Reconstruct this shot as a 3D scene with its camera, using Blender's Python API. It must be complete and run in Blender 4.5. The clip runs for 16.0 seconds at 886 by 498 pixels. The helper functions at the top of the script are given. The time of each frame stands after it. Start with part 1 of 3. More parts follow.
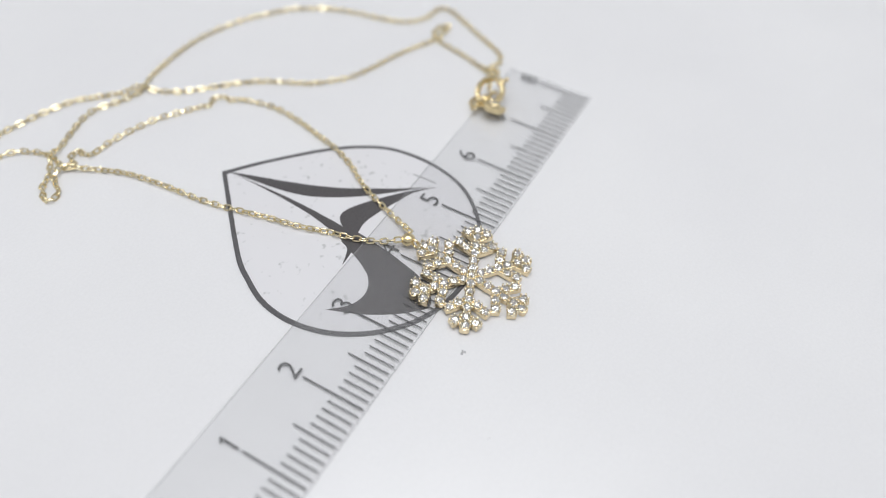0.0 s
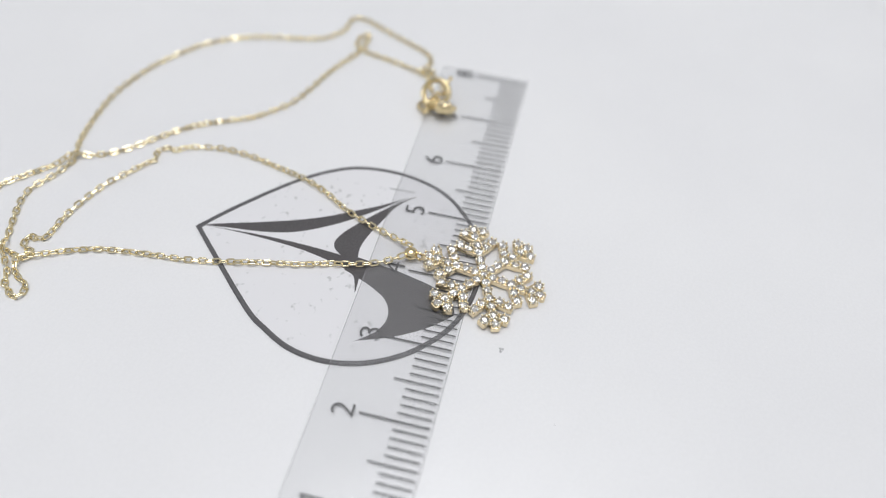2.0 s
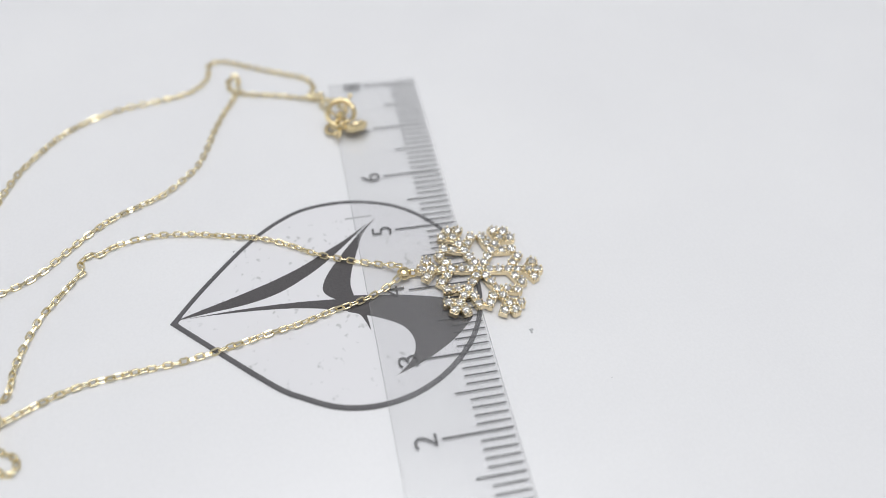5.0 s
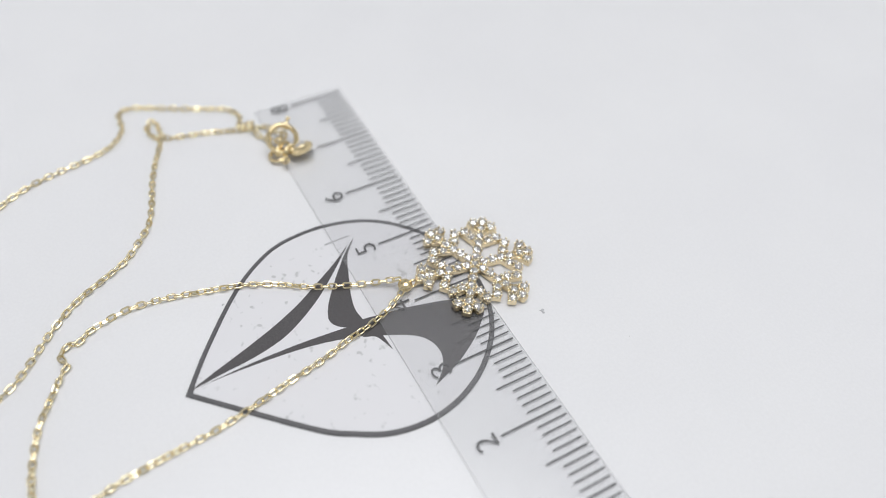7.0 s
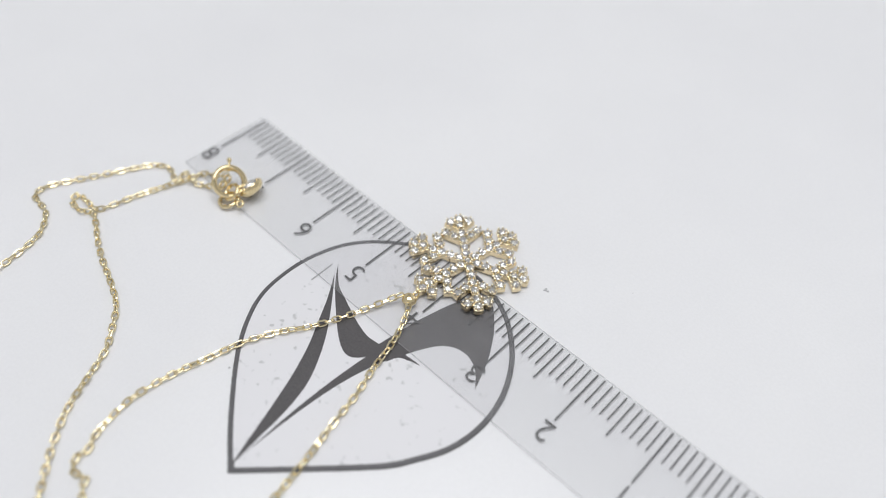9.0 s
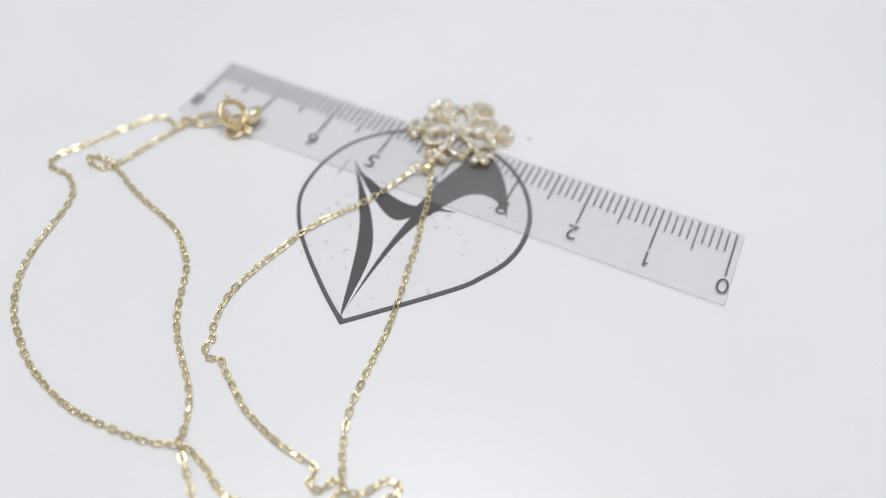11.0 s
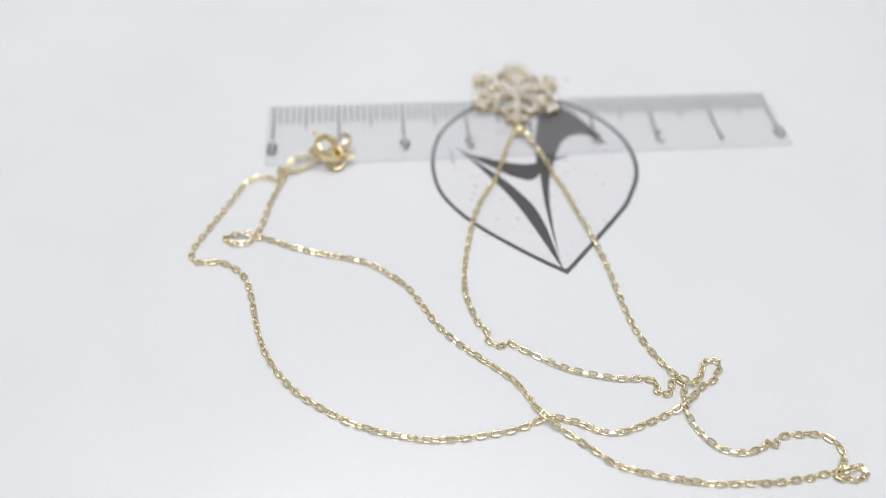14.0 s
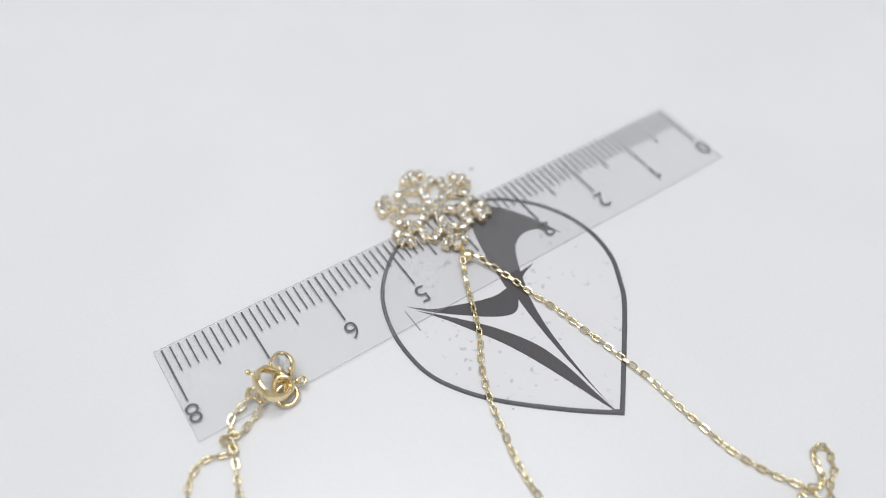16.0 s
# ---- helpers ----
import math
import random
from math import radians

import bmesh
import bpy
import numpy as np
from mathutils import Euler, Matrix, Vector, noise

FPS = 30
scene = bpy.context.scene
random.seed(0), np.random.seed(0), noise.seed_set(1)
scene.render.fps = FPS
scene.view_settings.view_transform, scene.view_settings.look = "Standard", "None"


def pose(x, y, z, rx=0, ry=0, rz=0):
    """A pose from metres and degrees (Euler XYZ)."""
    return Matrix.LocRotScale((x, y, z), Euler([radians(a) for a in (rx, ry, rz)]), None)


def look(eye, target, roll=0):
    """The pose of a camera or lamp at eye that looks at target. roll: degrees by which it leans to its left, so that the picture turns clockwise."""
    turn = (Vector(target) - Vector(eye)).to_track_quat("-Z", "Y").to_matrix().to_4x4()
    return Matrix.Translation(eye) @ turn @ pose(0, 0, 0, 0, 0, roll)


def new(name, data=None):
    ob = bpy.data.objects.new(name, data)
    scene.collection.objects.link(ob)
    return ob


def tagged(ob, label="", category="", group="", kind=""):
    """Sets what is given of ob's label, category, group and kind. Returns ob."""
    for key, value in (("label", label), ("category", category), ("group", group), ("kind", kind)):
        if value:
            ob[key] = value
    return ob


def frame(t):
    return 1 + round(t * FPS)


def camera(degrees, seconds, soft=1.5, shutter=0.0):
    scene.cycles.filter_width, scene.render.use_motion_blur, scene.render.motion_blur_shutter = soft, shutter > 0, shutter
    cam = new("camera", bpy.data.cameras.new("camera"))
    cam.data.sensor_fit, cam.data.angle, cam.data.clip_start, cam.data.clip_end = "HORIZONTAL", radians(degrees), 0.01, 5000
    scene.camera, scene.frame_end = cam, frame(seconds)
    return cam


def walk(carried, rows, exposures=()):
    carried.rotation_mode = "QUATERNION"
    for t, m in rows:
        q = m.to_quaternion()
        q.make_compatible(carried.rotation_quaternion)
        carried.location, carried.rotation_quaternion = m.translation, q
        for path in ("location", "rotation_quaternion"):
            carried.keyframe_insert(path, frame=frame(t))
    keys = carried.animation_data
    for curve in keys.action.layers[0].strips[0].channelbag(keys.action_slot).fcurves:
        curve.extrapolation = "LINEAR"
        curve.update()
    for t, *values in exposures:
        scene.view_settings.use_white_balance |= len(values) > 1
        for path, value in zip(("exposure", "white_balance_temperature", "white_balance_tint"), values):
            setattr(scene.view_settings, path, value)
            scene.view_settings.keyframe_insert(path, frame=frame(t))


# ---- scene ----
cam = camera(59.55, 16.0, soft=0.38)
cam.data.dof.use_dof = True
cam.data.dof.focus_distance = 0.0920
cam.data.dof.aperture_fstop = 11.0

PATH = [
    (0, pose(-0.01144, -0.02467, 0.07306, 40.37, -2.00, -60.21)),
    (0.5, pose(-0.01359, -0.02034, 0.07438, 40.07, -2.13, -64.27)),
    (1, pose(-0.01544, -0.01574, 0.07503, 40.15, -2.11, -68.42)),
    (1.5, pose(-0.01659, -0.01150, 0.07521, 40.14, -2.08, -72.40)),
    (2, pose(-0.01714, -0.00762, 0.07471, 40.10, -2.08, -76.42)),
    (2.5, pose(-0.01718, -0.00295, 0.07358, 40.08, -2.10, -80.53)),
    (3, pose(-0.01737, 0.00122, 0.07363, 40.05, -2.13, -84.60)),
    (3.5, pose(-0.01717, 0.00582, 0.07366, 39.96, -2.09, -89.05)),
    (4, pose(-0.01709, 0.00944, 0.07444, 39.97, -2.11, -93.10)),
    (4.2, pose(-0.01722, 0.01123, 0.07481, 40.19, -2.18, -94.82)),
    (6.5, pose(-0.01062, 0.03021, 0.07560, 39.64, -2.30, -114.57)),
    (7, pose(-0.00826, 0.03416, 0.07628, 39.75, -2.50, -118.80)),
    (7.5, pose(-0.00647, 0.03736, 0.07637, 39.99, -2.23, -123.07)),
    (8, pose(-0.00385, 0.04069, 0.07651, 40.00, -2.17, -127.37)),
    (8.2, pose(-0.00267, 0.04214, 0.07597, 40.10, -2.10, -128.98)),
    (10.3, pose(0.00933, 0.05950, 0.07539, 39.87, -1.97, -148.66)),
    (10.5, pose(0.00879, 0.06406, 0.07608, 40.10, -1.98, -150.48)),
    (10.8, pose(0.00745, 0.07313, 0.07605, 40.14, -1.65, -153.05)),
    (11, pose(0.00854, 0.07922, 0.07642, 40.29, -1.77, -154.72)),
    (11.5, pose(0.01040, 0.08979, 0.07699, 40.42, -1.69, -159.30)),
    (12, pose(0.01737, 0.09978, 0.07675, 40.43, -1.63, -163.97)),
    (12.5, pose(0.02800, 0.10759, 0.07655, 40.38, -1.75, -168.69)),
    (13, pose(0.04335, 0.11177, 0.07896, 40.23, -2.59, -172.93)),
    (13.5, pose(0.05795, 0.10786, 0.08087, 40.13, -2.69, -178.01)),
    (14, pose(0.06638, 0.09757, 0.08065, 40.07, -2.46, 174.35)),
    (14.5, pose(0.07494, 0.08617, 0.07988, 39.97, -2.25, 166.32)),
    (15, pose(0.07917, 0.07479, 0.07884, 40.17, -1.88, 158.30)),
    (15.5, pose(0.08112, 0.06321, 0.07846, 40.26, -1.90, 151.40)),
    (16, pose(0.08217, 0.05669, 0.07837, 39.50, -1.98, 145.82)),
]
walk(cam, PATH, [(0, 0.0), (10.3, 0.0), (11, 0.02), (13.5, 0.06), (14.5, 0.03), (16, 0.0)])

# ---- light ----
world = bpy.data.worlds.new("world")
scene.world = world
world.use_nodes = True
world.node_tree.nodes["Background"].inputs[0].default_value = (0.86, 0.90, 1.0, 1)
world.node_tree.nodes["Background"].inputs[1].default_value = 0.35
lamp_data = bpy.data.lights.new("panel_lamp", "AREA")
lamp_data.shape, lamp_data.size, lamp_data.size_y = "ELLIPSE", 0.56, 0.52
lamp_data.energy, lamp_data.color = 3.12, (0.975, 0.985, 1.0)
panel_lamp = new("panel_lamp", lamp_data)
panel_lamp.matrix_world = look((0.045, 0.0, 0.66), (0.045, 0.02, 0))

MM = 0.001
UP = Vector((0, 0, 1))


# ---- materials ----
def material(name):
    m = bpy.data.materials.new(name)
    m.use_nodes = True
    nt = m.node_tree
    return m, nt, nt.nodes["Principled BSDF"], nt.nodes["Material Output"]


def node(nt, kind, **values):
    n = nt.nodes.new(kind)
    for key, value in values.items():
        n.inputs[key.replace("_", " ")].default_value = value
    return n


def noise_node(nt, scale, detail=3.0, rough=0.55):
    co = nt.nodes.new("ShaderNodeTexCoord")
    n = node(nt, "ShaderNodeTexNoise", Scale=scale, Detail=detail, Roughness=rough)
    nt.links.new(co.outputs["Object"], n.inputs["Vector"])
    return n


def ramp(nt, source, stops):
    r = nt.nodes.new("ShaderNodeValToRGB")
    while len(r.color_ramp.elements) < len(stops):
        r.color_ramp.elements.new(0.5)
    for e, (at, colour) in zip(r.color_ramp.elements, stops):
        e.position, e.color = at, (*colour, 1)
    nt.links.new(source, r.inputs["Fac"])
    return r


def bump(nt, source, strength, distance, bsdf):
    b = node(nt, "ShaderNodeBump", Strength=strength, Distance=distance)
    nt.links.new(source, b.inputs["Height"])
    nt.links.new(b.outputs["Normal"], bsdf.inputs["Normal"])


def make_paper():
    m, nt, p, _ = material("white_card")
    big = noise_node(nt, 24, 4)
    r = ramp(nt, big.outputs["Fac"], [(0.3, (0.80, 0.80, 0.815)), (0.7, (0.84, 0.84, 0.85))])
    fine = noise_node(nt, 2600, 3, 0.7)
    # Fine card grain; its bright dots are sparkle painted into the colour.
    grain_sparkle = ramp(nt, fine.outputs["Fac"], [(0.30, (0.965, 0.965, 0.965)), (0.66, (1.0, 1.0, 1.0)), (0.80, (1.03, 1.03, 1.03))])
    both = nt.nodes.new("ShaderNodeMix")
    both.data_type, both.blend_type = "RGBA", "MULTIPLY"
    both.inputs["Factor"].default_value = 1.0
    nt.links.new(r.outputs["Color"], both.inputs["A"])
    nt.links.new(grain_sparkle.outputs["Color"], both.inputs["B"])
    nt.links.new(both.outputs["Result"], p.inputs["Base Color"])
    p.inputs["Roughness"].default_value = 0.29
    p.inputs["Specular IOR Level"].default_value = 0.50
    bump(nt, fine.outputs["Fac"], 0.07, 0.00005, p)
    return m


def make_panel():
    m, nt, p, _ = material("printed_card")
    n = noise_node(nt, 1050, 1.0, 0.5)
    patch = noise_node(nt, 230, 1.0, 0.5)
    add = nt.nodes.new("ShaderNodeMath")
    add.operation = "MULTIPLY_ADD"
    add.inputs[1].default_value = 0.45
    nt.links.new(patch.outputs["Fac"], add.inputs[0])
    nt.links.new(n.outputs["Fac"], add.inputs[2])
    spots = ramp(nt, add.outputs[0], [(0.0, (0.755, 0.75, 0.77)), (0.885, (0.755, 0.75, 0.77)), (0.95, (0.675, 0.675, 0.69)), (1.0, (0.55, 0.55, 0.56))])
    nt.links.new(spots.outputs["Color"], p.inputs["Base Color"])
    fine = noise_node(nt, 4200, 2, 0.7)
    p.inputs["Roughness"].default_value = 0.45
    bump(nt, fine.outputs["Fac"], 0.25, 0.00005, p)
    return m


def make_ink(name, dark, light, rough=0.55):
    m, nt, p, _ = material(name)
    n = noise_node(nt, 6500, 2, 0.8)
    r = ramp(nt, n.outputs["Fac"], [(0.35, dark), (0.72, light)])
    nt.links.new(r.outputs["Color"], p.inputs["Base Color"])
    p.inputs["Roughness"].default_value = rough
    bump(nt, n.outputs["Fac"], 0.2, 0.00004, p)
    return m


def make_plastic():
    m, nt, p, out = material("clear_plastic")
    clear = nt.nodes.new("ShaderNodeBsdfTransparent")
    clear.inputs["Color"].default_value = (0.984, 0.984, 0.985, 1)
    n = noise_node(nt, 12500, 1.0, 0.6)
    # Milky frost; the palest specks are glints painted into the mix.
    veil_sparkle = ramp(nt, n.outputs["Fac"], [(0.42, (0.024, 0.024, 0.024)), (0.58, (0.055, 0.055, 0.055)), (0.70, (0.24, 0.24, 0.24))])
    p.inputs["Base Color"].default_value = (0.80, 0.81, 0.82, 1)
    p.inputs["Roughness"].default_value = 0.30
    bump(nt, n.outputs["Fac"], 0.3, 0.00005, p)
    mix = nt.nodes.new("ShaderNodeMixShader")
    nt.links.new(veil_sparkle.outputs["Color"], mix.inputs[0])
    nt.links.new(clear.outputs[0], mix.inputs[1])
    nt.links.new(p.outputs[0], mix.inputs[2])
    gloss = node(nt, "ShaderNodeBsdfGlossy", Roughness=0.12)
    facing_weight = node(nt, "ShaderNodeLayerWeight", Blend=0.25)
    fres = ramp(nt, facing_weight.outputs["Facing"], [(0.0, (0.008, 0.008, 0.008)), (1.0, (0.06, 0.06, 0.06))])
    top = nt.nodes.new("ShaderNodeMixShader")
    nt.links.new(fres.outputs[0], top.inputs[0])
    nt.links.new(mix.outputs[0], top.inputs[1])
    nt.links.new(gloss.outputs[0], top.inputs[2])
    nt.links.new(top.outputs[0], out.inputs["Surface"])
    return m


def make_gold(name, colour, rough, scale=1500):
    m, nt, p, _ = material(name)
    n = noise_node(nt, scale, 3)
    low = tuple(c * 0.90 for c in colour)
    r = ramp(nt, n.outputs["Fac"], [(0.3, low), (0.7, colour)])
    nt.links.new(r.outputs["Color"], p.inputs["Base Color"])
    p.inputs["Metallic"].default_value = 1.0
    p.inputs["Roughness"].default_value = rough
    bump(nt, n.outputs["Fac"], 0.12, 0.00004, p)
    return m


def make_stone(name, ior, colour, scattered):
    """Clear cubic stone: glass, with the light that its back facets throw up again, sharp and scattered."""
    m, nt, p, out = material(name)
    clear = node(nt, "ShaderNodeBsdfGlass", Color=(0.97, 0.98, 1.0, 1), Roughness=0.02, IOR=ior)
    sharp = node(nt, "ShaderNodeBsdfGlossy", Color=(*colour, 1), Roughness=0.07)
    broad = node(nt, "ShaderNodeBsdfGlossy", Color=(*colour, 1), Roughness=0.45)
    last = clear
    for layer_node, share in ((sharp, 0.55), (broad, scattered)):
        mix = nt.nodes.new("ShaderNodeMixShader")
        mix.inputs[0].default_value = share
        nt.links.new(last.outputs[0], mix.inputs[1])
        nt.links.new(layer_node.outputs[0], mix.inputs[2])
        last = mix
    nt.links.new(last.outputs[0], out.inputs["Surface"])
    return m


def make_cut_edge():
    m, nt, p, out = material("frosted_plastic_edge")
    n = noise_node(nt, 2500, 2)
    r = ramp(nt, n.outputs["Fac"], [(0.3, (0.42, 0.425, 0.43)), (0.7, (0.56, 0.565, 0.57))])
    nt.links.new(r.outputs["Color"], p.inputs["Base Color"])
    p.inputs["Roughness"].default_value = 0.35
    clear = nt.nodes.new("ShaderNodeBsdfTransparent")
    mix = nt.nodes.new("ShaderNodeMixShader")
    mix.inputs[0].default_value = 0.30
    nt.links.new(clear.outputs[0], mix.inputs[1])
    nt.links.new(p.outputs[0], mix.inputs[2])
    nt.links.new(mix.outputs[0], out.inputs["Surface"])
    return m


PAPER = make_paper()
CUT_EDGE = make_cut_edge()
PANEL = make_panel()
INK = make_ink("grey_ink", (0.063, 0.058, 0.061), (0.098, 0.091, 0.095))
# Grey ink made paler: sheen on the ridge is put into the colour.
RIDGE_LIT = make_ink("grey_ink_lit", (0.088, 0.086, 0.090), (0.135, 0.132, 0.138), 0.38)
FAINT = make_ink("faint_grey_ink", (0.28, 0.28, 0.29), (0.42, 0.42, 0.43))
MARK = make_ink("ruler_marking", (0.075, 0.075, 0.078), (0.20, 0.20, 0.203), 0.4)
PLASTIC = make_plastic()
GOLD = make_gold("pale_gold", (0.96, 0.88, 0.69), 0.12)
LINK_GOLD = make_gold("chain_gold", (0.93, 0.82, 0.55), 0.24)
CLASP_GOLD = make_gold("polished_gold", (0.91, 0.76, 0.46), 0.14)
PLATE_GOLD = make_gold("satin_gold", (0.94, 0.80, 0.54), 0.20)
STONE = make_stone("clear_stone", 2.1, (0.94, 0.945, 0.955), 0.22)
GEM = make_stone("large_clear_stone", 1.9, (0.98, 0.97, 0.96), 0.42)
GRIT = make_ink("grey_grit", (0.30, 0.30, 0.31), (0.60, 0.60, 0.61))
# Tone of the added walls, set for bounced light and gold reflections.
BOUNCE_WALL, _nt, _p, _o = material("bounce_paint")
_n = noise_node(_nt, 3, 4)
_r = ramp(_nt, _n.outputs["Fac"], [(0.3, (0.67, 0.67, 0.675)), (0.7, (0.72, 0.72, 0.725))])
_nt.links.new(_r.outputs["Color"], _p.inputs["Base Color"])
_p.inputs["Roughness"].default_value = 0.85


# ---- mesh helpers ----
def mesh_of(bm, mat, name, smooth=False):
    me = bpy.data.meshes.new(name)
    bmesh.ops.recalc_face_normals(bm, faces=bm.faces)
    bm.to_mesh(me)
    bm.free()
    me.materials.append(mat)
    if smooth:
        me.polygons.foreach_set("use_smooth", [True] * len(me.polygons))
    return me


def part(name, bm, mat, parent, label="", smooth=False):
    ob = new(name, mesh_of(bm, mat, name, smooth) if isinstance(bm, bmesh.types.BMesh) else bm)
    ob.parent = parent
    return tagged(ob, label)


def slab(outline, z0, z1, bm=None, inset=0.0):
    """A flat plate with the given outline; inset rounds off its upper edge."""
    bm = bm or bmesh.new()
    pts = [Vector((x, y, 0)) for x, y in outline]
    n = len(pts)
    area = sum(pts[i].x * pts[(i + 1) % n].y - pts[(i + 1) % n].x * pts[i].y for i in range(n))
    if area < 0:
        pts.reverse()
    rings = [(0.0, z0), (0.0, z1)] if not inset else [(0.0, z0), (0.0, z1 - inset), (inset, z1)]
    loops = []
    for off, z in rings:
        ring = []
        for i, p in enumerate(pts):
            q = p
            if off:
                d = (pts[(i + 1) % n] - pts[i - 1]).normalized()
                q = p + Vector((-d.y, d.x, 0)) * off
            ring.append(bm.verts.new((q.x / MM, q.y / MM, z / MM)))
        loops.append(ring)
    for a, b in zip(loops, loops[1:]):
        for i in range(n):
            bm.faces.new((a[i], a[(i + 1) % n], b[(i + 1) % n], b[i]))
    top = bm.faces.new(loops[-1])
    low = bm.faces.new(list(reversed(loops[0])))
    top.normal_update()
    low.normal_update()
    bmesh.ops.triangulate(bm, faces=[top, low], ngon_method="EAR_CLIP")
    for ring in loops:
        for v in ring:
            v.co *= MM
    return bm


def spline(points, step, closed=False):
    """Catmull-Rom curve through the points, sampled at even steps of length."""
    pts = [Vector(p) for p in points]
    n = len(pts)
    dense = []
    for i in range(n if closed else n - 1):
        p0, p1, p2, p3 = (pts[(i + k) % n] if closed else pts[min(max(i + k, 0), n - 1)] for k in (-1, 0, 1, 2))
        for k in range(14):
            u = k / 14
            dense.append(0.5 * (2 * p1 + (p2 - p0) * u + (2 * p0 - 5 * p1 + 4 * p2 - p3) * u * u + (3 * p1 - p0 - 3 * p2 + p3) * u ** 3))
    dense.append(pts[0] if closed else pts[-1])
    out, carry = [dense[0].copy()], 0.0
    for a, b in zip(dense, dense[1:]):
        d = (b - a).length
        while d > 1e-12 and carry + d >= step:
            s = step - carry
            a = a + (b - a) * (s / d)
            out.append(a.copy())
            d, carry = (b - a).length, 0.0
        carry += d
    return out


def tube(path, radius, sides=8, closed=True, bm=None, up=UP):
    bm = bm or bmesh.new()
    n, rings = len(path), []
    for i, p in enumerate(path):
        a, b = (path[i - 1], path[(i + 1) % n]) if closed else (path[max(i - 1, 0)], path[min(i + 1, n - 1)])
        d = (Vector(b) - Vector(a)).normalized()
        s = d.cross(up)
        s = s.normalized() if s.length > 1e-6 else d.orthogonal().normalized()
        t = s.cross(d)
        r = radius(i / n) if callable(radius) else radius
        rings.append([bm.verts.new(Vector(p) + r * (math.cos(math.tau * k / sides) * s + math.sin(math.tau * k / sides) * t)) for k in range(sides)])
    for i in range(n if closed else n - 1):
        a, b = rings[i], rings[(i + 1) % n]
        for k in range(sides):
            bm.faces.new((a[k], a[(k + 1) % sides], b[(k + 1) % sides], b[k]))
    if not closed:
        bm.faces.new(list(reversed(rings[0])))
        bm.faces.new(rings[-1])
    return bm


def ring_path(radius, count=40, start=0.0, end=math.tau, squash=1.0):
    return [Vector((radius * math.cos(start + (end - start) * i / count), squash * radius * math.sin(start + (end - start) * i / count), 0)) for i in range(count)]


def ball(bm, at, radius, detail=2, m=None):
    made = bmesh.ops.create_icosphere(bm, subdivisions=detail, radius=radius, matrix=(m or Matrix()))
    bmesh.ops.translate(bm, verts=made["verts"], vec=at)
    return bm


def turned(profile, sides=20, bm=None):
    """A body of revolution about z from (radius, height) pairs."""
    bm = bm or bmesh.new()
    rings = [[bm.verts.new((r * math.cos(math.tau * k / sides), r * math.sin(math.tau * k / sides), z)) for k in range(sides)] for r, z in profile]
    for a, b in zip(rings, rings[1:]):
        for k in range(sides):
            bm.faces.new((a[k], a[(k + 1) % sides], b[(k + 1) % sides], b[k]))
    bm.faces.new(list(reversed(rings[0])))
    bm.faces.new(rings[-1])
    return bm


def box(bm, lo, hi):
    m = Matrix.LocRotScale([(a + b) / 2 for a, b in zip(lo, hi)], None, [b - a for a, b in zip(lo, hi)])
    bmesh.ops.create_cube(bm, size=1.0, matrix=m)
    return bm


# ---- added unseen bounce walls and ceiling, table top and card ----
def structure(name, bm, mat, label, category):
    return tagged(new(name, mesh_of(bm, mat, name)), label, category, kind="structure")


# Unseen box, added so that light bounces and the gold mirrors pale sides.
for name, lo, hi in (("bounce_wall_north", (-0.50, 0.50, 0.0), (0.60, 0.52, 0.70)), ("bounce_wall_south", (-0.50, -0.47, 0.0), (0.60, -0.45, 0.70)),
                     ("bounce_wall_east", (0.60, -0.47, 0.0), (0.62, 0.52, 0.70)), ("bounce_wall_west", (-0.52, -0.47, 0.0), (-0.50, 0.52, 0.70))):
    structure(name, box(bmesh.new(), lo, hi), BOUNCE_WALL, "unseen off-white wall added round the table top to bounce light", "wall")
structure("ceiling", box(bmesh.new(), (-0.52, -0.47, 0.70), (0.62, 0.52, 0.72)), BOUNCE_WALL, "unseen off-white ceiling added above the table top to bounce light", "ceiling")
structure("ground", box(bmesh.new(), (-0.52, -0.47, -0.02), (0.62, 0.52, 0.0)), PAPER, "smooth white card surface with a faint satin sheen", "card surface")

# ---- printed emblem ----
Z_PANEL, Z_INK, Z_RIDGE = 0.10 * MM, 0.108 * MM, 0.24 * MM
emblem = tagged(new("printed_emblem"), "thin raised off-white teardrop plaque with dark grey printed blades", "printed plaque")
LEAF = [(40.3, -1.1), (44.6, -0.55), (48.7, 1.15), (52.0, 3.75), (54.3, 6.6), (55.7, 9.9), (56.4, 14.0), (56.0, 18.8), (54.3, 22.6), (50.95, 26.8), (45.1, 32.0), (40.03, 35.82),
        (34.9, 30.55), (29.3, 24.6), (27.35, 21.7), (25.55, 18.1), (24.9, 14.0), (25.5, 9.9), (27.1, 6.35), (29.3, 3.55), (32.3, 1.1), (36.0, -0.5)]


def smooth_outline(points, sharp, step=0.5):
    """The closed curve through the points, cut at the one sharp corner."""
    k = points.index(sharp)
    return [(p.x, p.y) for p in spline([(*q, 0) for q in points[k:] + points[:k + 1]], step)]


leaf_outer = smooth_outline(LEAF, (40.03, 35.82))
CENTRE = (40.5, 15.0)


def inward(outline, width):
    out, n = [], len(outline)
    for i, (x, y) in enumerate(outline):
        (ax, ay), (bx, by) = outline[max(i - 1, 0)], outline[min(i + 1, n - 1)]
        d = Vector((bx - ax, by - ay)).normalized()
        s = Vector((-d.y, d.x))
        if s.dot(Vector((CENTRE[0] - x, CENTRE[1] - y))) < 0:
            s = -s
        w = width(x) if callable(width) else width
        out.append((x + s.x * w, y + s.y * w))
    return out


